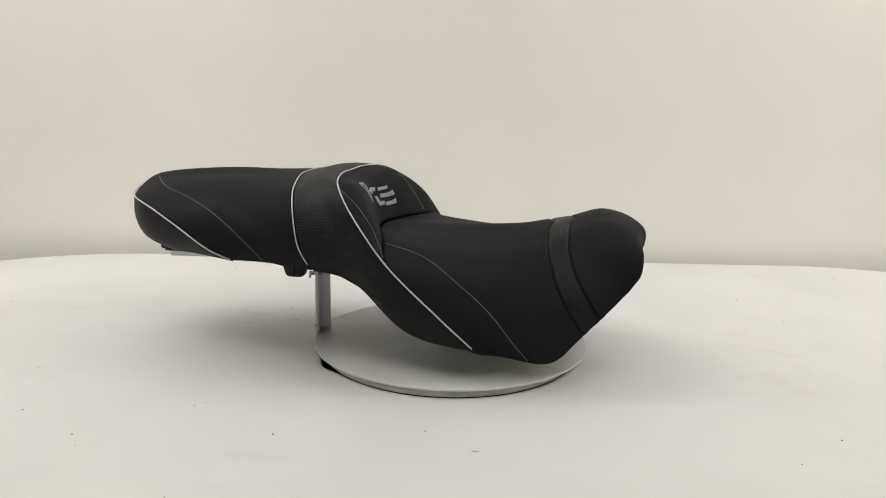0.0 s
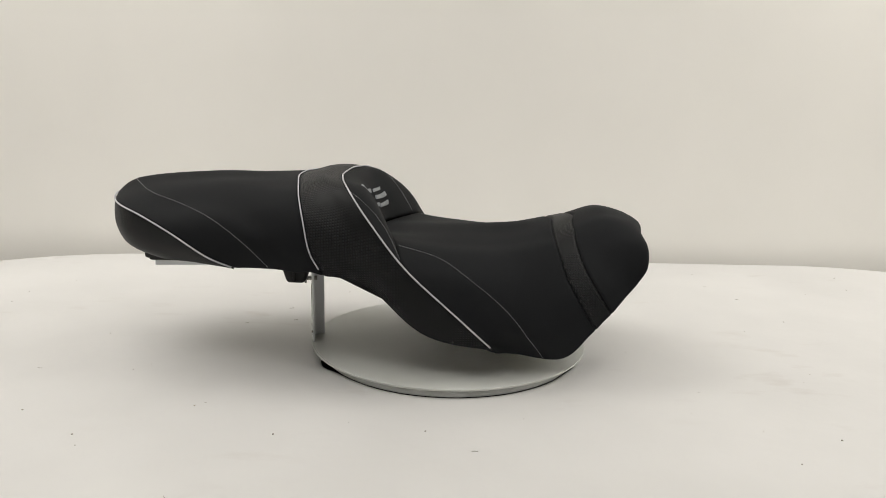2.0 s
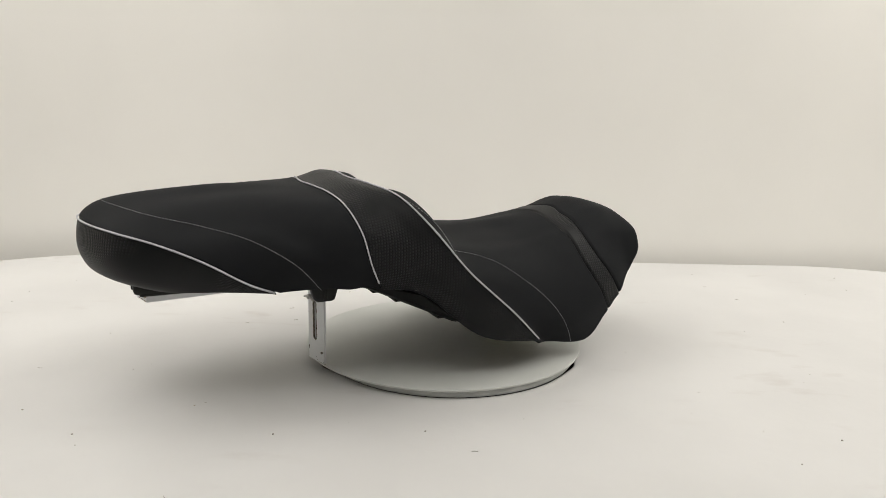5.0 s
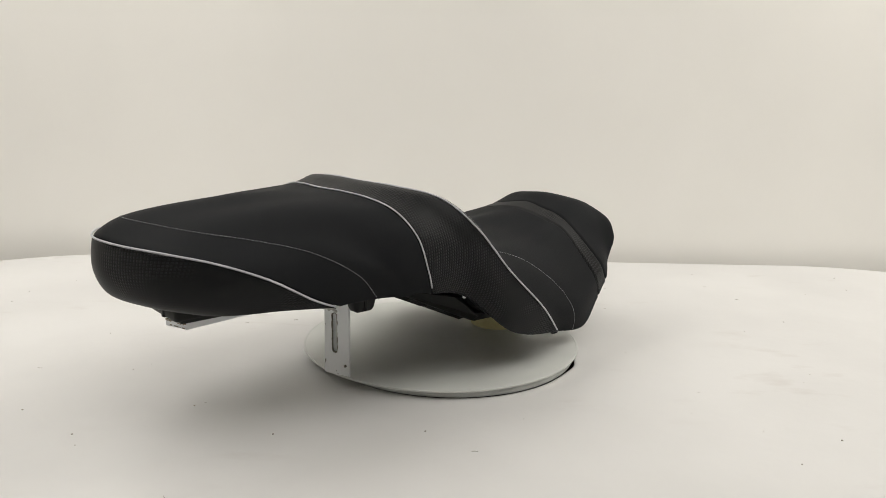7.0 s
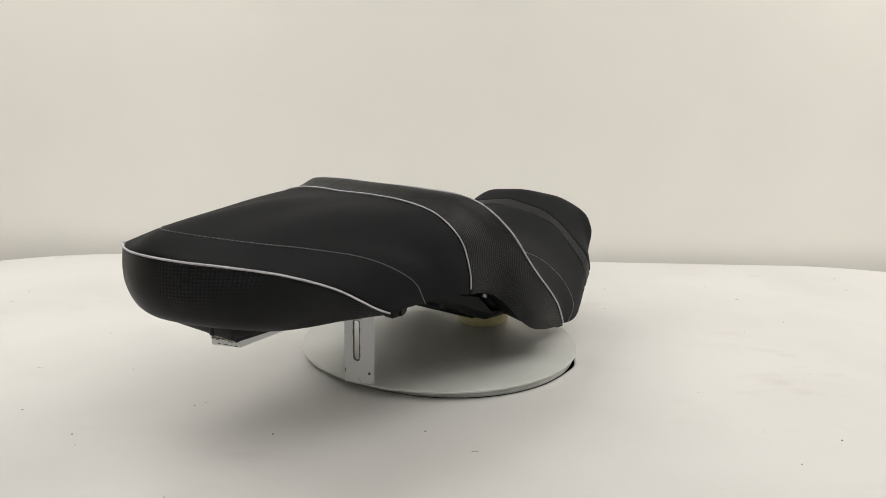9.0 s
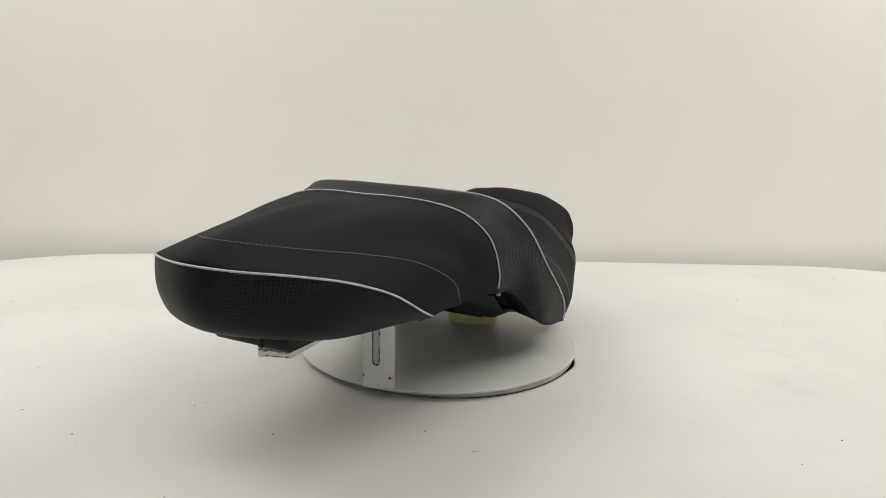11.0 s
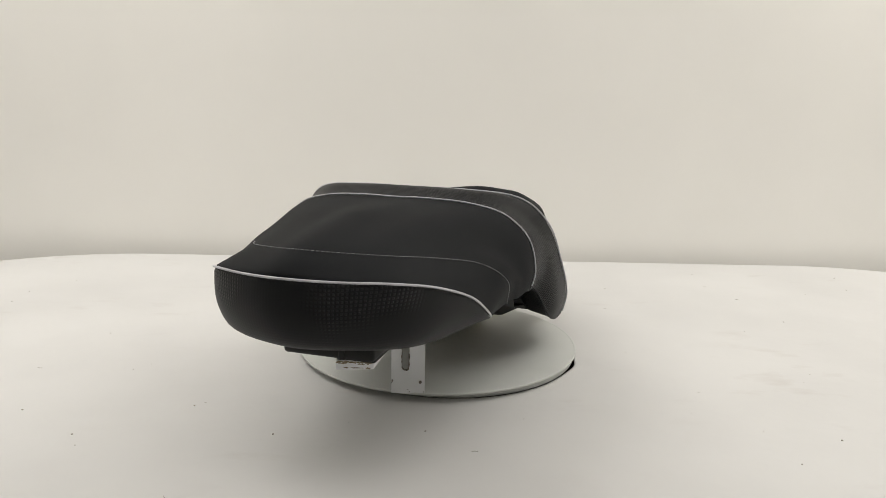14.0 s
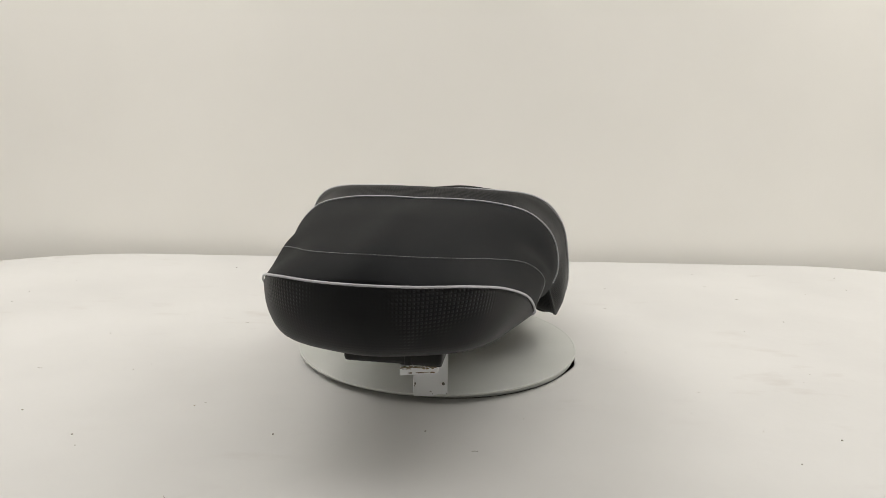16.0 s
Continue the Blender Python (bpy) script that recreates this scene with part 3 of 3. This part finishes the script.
    for u, z, ru, rz in ((0.0375, 0.014, 0.0011, 0.0018), (0.0380, 0.0110, 0.0007, 0.001), (0.0345, 0.0815, 0.0006, 0.001), (0.0375, 0.078, 0.0005, 0.0016), (0.0195, 0.0035, 0.0012, 0.0004), (0.0175, 0.0005, 0.0009, 0.0005), (0.0010, 0.001, 0.0009, 0.0006), (0.0375, 0.060, 0.0004, 0.0012)):
        ring = [bm.verts.new((u + ru * rnd.uniform(0.6, 1.2) * math.cos(j * 0.785), 0.00025, z + rz * rnd.uniform(0.6, 1.2) * math.sin(j * 0.785))) for j in range(8)]
        back = [bm.verts.new((v.co.x, -0.0005, v.co.z)) for v in ring]
        bm.faces.new(ring)
        for j in range(8):
            bm.faces.new((ring[j], back[j], back[(j + 1) % 8], ring[(j + 1) % 8]))
    bmesh.ops.recalc_face_normals(bm, faces=bm.faces)
    bmesh.ops.transform(bm, matrix=frame_m, verts=bm.verts)
    tagged(part("paint_chips", bm, WORN, upright, smooth=False), "dark chips in the white paint", kind="stuff")
    bm = bmesh.new()
    box(bm, (w - t, -0.0182, -0.0030), (w, -t - 0.0002, top), 0.0006)
    bmesh.ops.transform(bm, matrix=frame_m, verts=bm.verts)
    flange = part("flange", bm, PAINT, br, smooth=False)
    bm = bmesh.new()
    c0, c1 = Vector((-0.4005, -0.0192, 0)), Vector((-0.3922, -0.0512, 0))
    low = [c0, c1, a + side * 0.002, b - side * 0.002]
    vs0 = [bm.verts.new((p.x, p.y, z)) for p, z in zip(low, (0.1060, 0.1074, 0.1085, 0.1085))]
    vs1 = [bm.verts.new((p.x, p.y, z)) for p, z in zip(low, (0.1149, 0.1149, 0.1125, 0.1125))]
    bm.faces.new(vs0[::-1]), bm.faces.new(vs1)
    for k in range(4):
        bm.faces.new((vs0[k], vs0[(k + 1) % 4], vs1[(k + 1) % 4], vs1[k]))
    bmesh.ops.recalc_face_normals(bm, faces=bm.faces)
    bmesh.ops.bevel(bm, geom=list(bm.edges), offset=0.0007, segments=1, affect="EDGES")
    arm = part("arm", bm, PAINT, br, "flat white arm, paint worn at its end", smooth=False)
    bm = bmesh.new()
    edge = (c1 - c0).normalized()
    face = Vector((edge.y, -edge.x, 0))
    if face.dot(c0) < 0:
        face = -face
    if face.dot(c0 - a) < 0:
        face = -face
    span = (c1 - c0).length
    for k in range(64):
        u, z = rnd.uniform(0.06, 0.94) * span, rnd.choice((0.1140, 0.1137, 0.1134, 0.1130, 0.1120, 0.1084))
        ru, rz = rnd.uniform(0.0006, 0.0028), rnd.uniform(0.0002, 0.0008)
        ring = [c0 + edge * (u + ru * rnd.uniform(0.6, 1.2) * math.cos(j * 1.047)) + face * 0.0002 + Vector((0, 0, z + rz * rnd.uniform(0.5, 1.3) * math.sin(j * 1.047))) for j in range(6)]
        ring, back = [bm.verts.new(p) for p in ring], [bm.verts.new(p - face * 0.0008) for p in ring]
        bm.faces.new(ring)
        for j in range(6):
            bm.faces.new((ring[j], back[j], back[(j + 1) % 6], ring[(j + 1) % 6]))
    bmesh.ops.recalc_face_normals(bm, faces=bm.faces)
    tagged(part("rust_chips", bm, RUST, arm, smooth=False), "brown rusty chips in the white paint", kind="stuff")
    bm = bmesh.new()
    p = a + side * 0.0225
    tube(bm, [Vector((p.x, p.y, 0.0850)) + out * d for d in (-0.008, 0.0, 0.010)], 0.003, 10)
    bolt = part("bolt", bm, STEEL, br, "steel bolt")
    bm = bmesh.new()
    q = Vector((p.x, p.y, 0.0850)) + out * 0.008
    tube(bm, [q - side * 0.011 - Vector((0, 0, 0.003)), q - side * 0.004, q + side * 0.004, q + side * 0.011 - Vector((0, 0, 0.002))], 0.0016, 8)
    part("wing_nut", bm, STEEL, bolt, "steel wing nut")
    # solid dark disc paints the shaded inside of a hole; nothing is cut
    bm = bmesh.new()
    q = a + side * (w - t - 0.0003) - out * 0.0115
    tube(bm, [Vector((q.x, q.y, 0.0975)) + side * d for d in (0, 0.001, 0.002)], 0.0023, 10)
    part("bolt_hole", bm, WORN, flange, "dark disc drawn for a shaded bolt hole in the flange")
    # round stub added in place of a dark chip in the paint
    bm = bmesh.new()
    q = a + side * 0.005
    tube(bm, [Vector((q.x, q.y, 0.013)) + out * d for d in (-0.002, 0.0015)], 0.0017, 8)
    part("chip_stub", bm, WORN, upright, "round dark stub for a chip in the white paint")
    settle(br)
    return br


def build_turntable():
    tt = tagged(new("turntable"), "thin round white board on a grey turntable", "turntable")
    c = (-0.0037, 0.0149)
    # thin board, set off the axis and drooping a little where it hangs over
    bm = bmesh.new()
    rings = lathe(bm, [(0.02, 0.0), (0.10, 0.0), (0.125, 0.0), (0.145, 0.0), (0.16, 0.0), (0.172, 0.0), (0.181, 0.0), (0.1866, 0.0), (0.1867, 0.0), (0.1869, -0.0004), (0.1873, -0.0004), (0.1875, 0.0), (0.1876, 0.0), (0.1894, 0.0), (0.1895, 0.0), (0.1900, -0.0005), (0.1900, -0.0006), (0.1900, -0.0022),
                       (0.1894, -0.0027), (0.172, -0.0027), (0.145, -0.0027), (0.10, -0.0027)], 128, c)
    bm.faces.new(rings[0][::-1]), bm.faces.new(rings[-1])
    for v in bm.verts:
        d = math.hypot(v.co.x - c[0], v.co.y - c[1])
        away = (math.degrees(math.atan2(v.co.y - c[1], v.co.x - c[0])) - 143 + 180) % 360 - 180
        v.co.z -= 0.0012 * max(0, (d - 0.11) / 0.08) ** 1.25 * math.exp(-(away / 52) ** 2)
    bmesh.ops.recalc_face_normals(bm, faces=bm.faces)
    bmesh.ops.transform(bm, matrix=Matrix.Translation((c[0], c[1], 0)) @ Matrix.Diagonal((1.006, 1.006, 1, 1)) @ Matrix.Translation((-c[0], -c[1], 0)), verts=bm.verts)
    part("board", bm, BOARD, tt)
    bm = bmesh.new()
    rings = lathe(bm, [(0.1728, -0.0029), (0.1738, -0.0034), (0.1738, -0.0105), (0.1725, -0.0118)], 128, (-0.0006, 0.0012))
    bm.faces.new(rings[0][::-1]), bm.faces.new(rings[-1])
    for v in bm.verts:
        away = (math.degrees(math.atan2(v.co.y, v.co.x)) - 143 + 180) % 360 - 180
        if v.co.z > -0.006:
            v.co.z -= 0.0006 * math.exp(-(away / 55) ** 2)
    bmesh.ops.recalc_face_normals(bm, faces=bm.faces)
    part("rim", bm, RIM, tt, "grey side of the turntable")
    bm = bmesh.new()
    rings = lathe(bm, [(0.06, -0.0118), (0.06, -0.0720), (0.14, -0.0740), (0.14, -0.0800)], 48)
    bm.faces.new(rings[0][::-1]), bm.faces.new(rings[-1])
    bmesh.ops.recalc_face_normals(bm, faces=bm.faces)
    part("foot", bm, GAP_SHADE, tt, "foot below the board, coloured near-black for the gap's shade")
    return tt


def build_tape():
    roll = tagged(new("tape_roll"), "cream tape roll under the front of the seat", "tape roll")
    bm = bmesh.new()
    rings = lathe(bm, [(0.026, 0.0005), (0.0365, 0.0005), (0.0375, 0.0015), (0.0375, 0.0345), (0.0365, 0.0355), (0.026, 0.0355), (0.026, 0.0005)], 64, TAPE)
    part("winding", bm, CREAM, roll)
    bm = bmesh.new()
    lathe(bm, [(0.0240, 0.0005), (0.0258, 0.0005), (0.0258, 0.0362), (0.0240, 0.0362), (0.0240, 0.0005)], 64, TAPE)
    part("core", bm, plain_material("cardboard", (0.35, 0.27, 0.18), (0.42, 0.33, 0.22), 0.8), roll, "brown cardboard core")
    settle(roll)
    return roll


TAPE = (0.109, 0.006)


# ---- the place ----
TABLE_TURN = Matrix.Rotation(radians(1.1), 4, "Z")
FLOOR_Z = -0.78


def rounded_rect(phi, x0, x1, y0, y1, r, grow=0.0):
    """How far the rounded rectangle's edge lies from the middle in the direction phi."""
    d = Vector((math.cos(phi), math.sin(phi)))
    x0, x1, y0, y1 = x0 - grow, x1 + grow, y0 - grow, y1 + grow
    lo, hi = 0.0, 4.0
    for _ in range(36):
        m = (lo + hi) / 2
        px, py = d.x * m, d.y * m
        cx, cy = min(max(px, x0 + r), x1 - r), min(max(py, y0 + r), y1 - r)
        inside = math.hypot(px - cx, py - cy) <= r if (px != cx or py != cy) else True
        lo, hi = (m, hi) if inside else (lo, m)
    return lo


def sheet_height(x, y):
    """The sheet lies flat, a little slack, and sags at two places beside the turntable."""
    r, phi = math.hypot(x, y), math.degrees(math.atan2(y, x)) % 360
    sag = sum(math.exp(-((phi - p) / 9) ** 2) for p in (201, 346)) * max(0, 1 - max(0, r - 0.184) / 0.02)
    loose = min(1, max(0, (r - 0.22) / 0.2))
    return -0.0124 - 0.0045 * sag + 0.0015 * loose * noise.noise(Vector((x * 3, y * 3, 0.3)))


def build_table():
    table = tagged(new("table"), "table under a smooth white sheet with rounded corners", "table", kind="structure")
    bm = bmesh.new()
    n, rings = 192, []
    steps = [0, 0.002, 0.006, 0.014, 0.03, 0.06, 0.1, 0.16, 0.24, 0.34, 0.45, 0.58, 0.72, 0.86, 0.95, 1.0]
    for s in steps:
        ring = []
        for k in range(n):
            phi = 2 * math.pi * k / n
            r0 = 0.172 + sum(g * math.exp(-((math.degrees(phi) - p) / 12) ** 2) for p, g in ((200, 0.0075), (345, 0.003)))
            r1 = rounded_rect(phi, -1.11, 1.217, -0.72, 0.552, 0.50)
            r = r0 + (r1 - r0) * s
            x, y = r * math.cos(phi), r * math.sin(phi)
            ring.append(bm.verts.new((x, y, sheet_height(x, y))))
        rings.append(ring)
    for grow, z in ((0.006, -0.0135), (0.011, -0.0165), (0.013, -0.022), (0.013, -0.06)):
        rings.append([bm.verts.new((math.cos(p) * rounded_rect(p, -1.11, 1.217, -0.72, 0.552, 0.50, grow),
                                    math.sin(p) * rounded_rect(p, -1.11, 1.217, -0.72, 0.552, 0.50, grow), z)) for p in (2 * math.pi * k / n for k in range(n))])
    hole = [bm.verts.new((v.co.x, v.co.y, v.co.z - 0.003)) for v in rings[0]]
    rings.insert(0, hole)
    for a, b in zip(rings, rings[1:]):
        for k in range(n):
            bm.faces.new((a[k], a[(k + 1) % n], b[(k + 1) % n], b[k]))
    bmesh.ops.recalc_face_normals(bm, faces=bm.faces)
    top = part("sheet", bm, SHEET, table, "smooth white sheet with faint scuffs")
    # coloured near-black so that the hole in the sheet looks shaded
    bm = bmesh.new()
    box(bm, (-0.93, -0.55, -0.10), (1.03, 0.40, -0.0802), 0.004)
    part("board", bm, GAP_SHADE, table, "board below the sheet, coloured near-black for the hole's shade")
    for sx, sy in ((-0.75, -0.42), (0.87, -0.42), (-0.75, 0.30), (0.87, 0.30)):
        bm = bmesh.new()
        box(bm, (sx - 0.03, sy - 0.03, FLOOR_Z), (sx + 0.03, sy + 0.03, -0.1002), 0.003)
        part("leg", bm, ROOM, table)
    for ob in table.children:
        ob.matrix_local = TABLE_TURN @ ob.matrix_local
    return table


def build_backdrop():
    """A paper sheet hung in a wide curve behind and beside the table, sweeping forward at its foot."""
    path = []
    for k in range(13):
        path.append(Vector((-1.90, -1.5 + 1.5 * k / 12, 0)))
    for k in range(1, 20):
        a = math.pi - math.pi / 2 * k / 20
        path.append(Vector((-1.10 + 0.80 * math.cos(a), 0.69 * math.sin(a), 0)))
    for k in range(21):
        path.append(Vector((-1.10 + 2.35 * k / 20, 0.69, 0)))
    for k in range(1, 20):
        a = math.pi / 2 - math.pi / 2 * k / 20
        path.append(Vector((1.25 + 0.80 * math.cos(a), 0.69 * math.sin(a), 0)))
    for k in range(13):
        path.append(Vector((2.05, -1.5 * k / 12, 0)))
    zs = [FLOOR_Z + 0.001 + (1.5 - FLOOR_Z) * k / 48 for k in range(49)]
    bm = bmesh.new()
    face = []
    for layer in (0, 0.004):
        rows = []
        for z in zs:
            row = []
            for i, p in enumerate(path):
                t = (path[min(i + 1, len(path) - 1)] - path[max(i - 1, 0)]).normalized()
                side = Vector((-t.y, t.x, 0))
                w = 0.028 * noise.noise(Vector((i * 0.19, z * 0.7, 4.2))) + layer - 0.085 * math.exp(-max(z + 0.02, 0) / 0.22)
                row.append(bm.verts.new(TABLE_TURN @ Vector((p.x + side.x * w, p.y + side.y * w, z))))
            rows.append(row)
        face.append(rows)
    for rows in face:
        for a, b in zip(rows, rows[1:]):
            for k in range(len(path) - 1):
                bm.faces.new((a[k], a[k + 1], b[k + 1], b[k]))
    f, g = face
    for k in range(len(path) - 1):
        bm.faces.new((f[0][k], g[0][k], g[0][k + 1], f[0][k + 1]))
        bm.faces.new((f[-1][k], f[-1][k + 1], g[-1][k + 1], g[-1][k]))
    for k in range(len(zs) - 1):
        for e in (0, -1):
            bm.faces.new((f[k][e], f[k + 1][e], g[k + 1][e], g[k][e]))
    bmesh.ops.recalc_face_normals(bm, faces=bm.faces)
    ob = part("backdrop", bm, PAPER)
    return tagged(ob, "off-white seamless paper backdrop curving behind the table", "backdrop", kind="structure")


def build_room():
    x0, x1, y0, y1, top = -2.4, 2.5, -2.6, 1.4, 1.9
    for name, lo, hi in (("floor", (x0, y0, FLOOR_Z - 0.1), (x1, y1, FLOOR_Z)), ("ceiling", (x0, y0, top), (x1, y1, top + 0.1)),
                         ("wall_north", (x0, y1, FLOOR_Z), (x1, y1 + 0.1, top)), ("wall_south", (x0, y0 - 0.1, FLOOR_Z), (x1, y0, top)),
                         ("wall_west", (x0 - 0.1, y0, FLOOR_Z), (x0, y1, top)), ("wall_east", (x1, y0, FLOOR_Z), (x1 + 0.1, y1, top))):
        bm = bmesh.new()
        box(bm, lo, hi)
        tagged(part(name, bm, ROOM, None, smooth=False), "plain off-white painted " + name.split("_")[0], name.split("_")[0], kind="structure")


def build_lint():
    """Dust, hairs and scuffs on the sheet."""
    rnd = random.Random(4)
    bm = bmesh.new()
    inv = TABLE_TURN.inverted()
    spots = [(-0.182, -0.276), (0.28, -0.197), (0.345, -0.239), (-0.248, -0.403), (-0.277, -0.203), (0.476, -0.065), (0.455, -0.094), (0.422, -0.255), (0.354, -0.311), (0.511, 0.287), (0.457, 0.11), (-0.4, -0.108), (-0.47, -0.234), (-0.372, -0.313), (-0.684, 0.315)]
    for x, y in spots + [(rnd.uniform(-0.8, 0.95), rnd.uniform(-0.38, 0.5)) for _ in range(46)]:
        if math.hypot(x, y) < 0.22:
            continue
        q = inv @ Vector((x, y, 0))
        z = sheet_height(q.x, q.y) + 0.0005
        if rnd.random() < 0.55:
            r = rnd.uniform(0.0003, 0.0009)
            box(bm, (x - r, y - r, z - 0.0004), (x + r, y + r * 0.7, z + r * 0.5))
        else:
            a, l, bend = rnd.uniform(0, 6.3), rnd.uniform(0.002, 0.007), rnd.uniform(-0.5, 0.5)
            tube(bm, [Vector((x + l * s * math.cos(a + bend * s), y + l * s * math.sin(a + bend * s), z)) for s in (-0.5, -0.2, 0.1, 0.5)], 0.00028, 5)
    return tagged(part("lint", bm, LINT), "scattered dust specks and hairs on the white sheet", "lint", kind="stuff")


build_room()
build_table()
build_backdrop()
turntable = build_turntable()
seat = build_seat()
bracket = build_bracket()
tape = build_tape()
build_lint()


def motions():
    rows = [(t, pose(0, 0, 0, 0, 0, a)) for t, a in TURN]
    for thing in (turntable, seat, bracket, tape):
        walk(thing, rows)


motions()
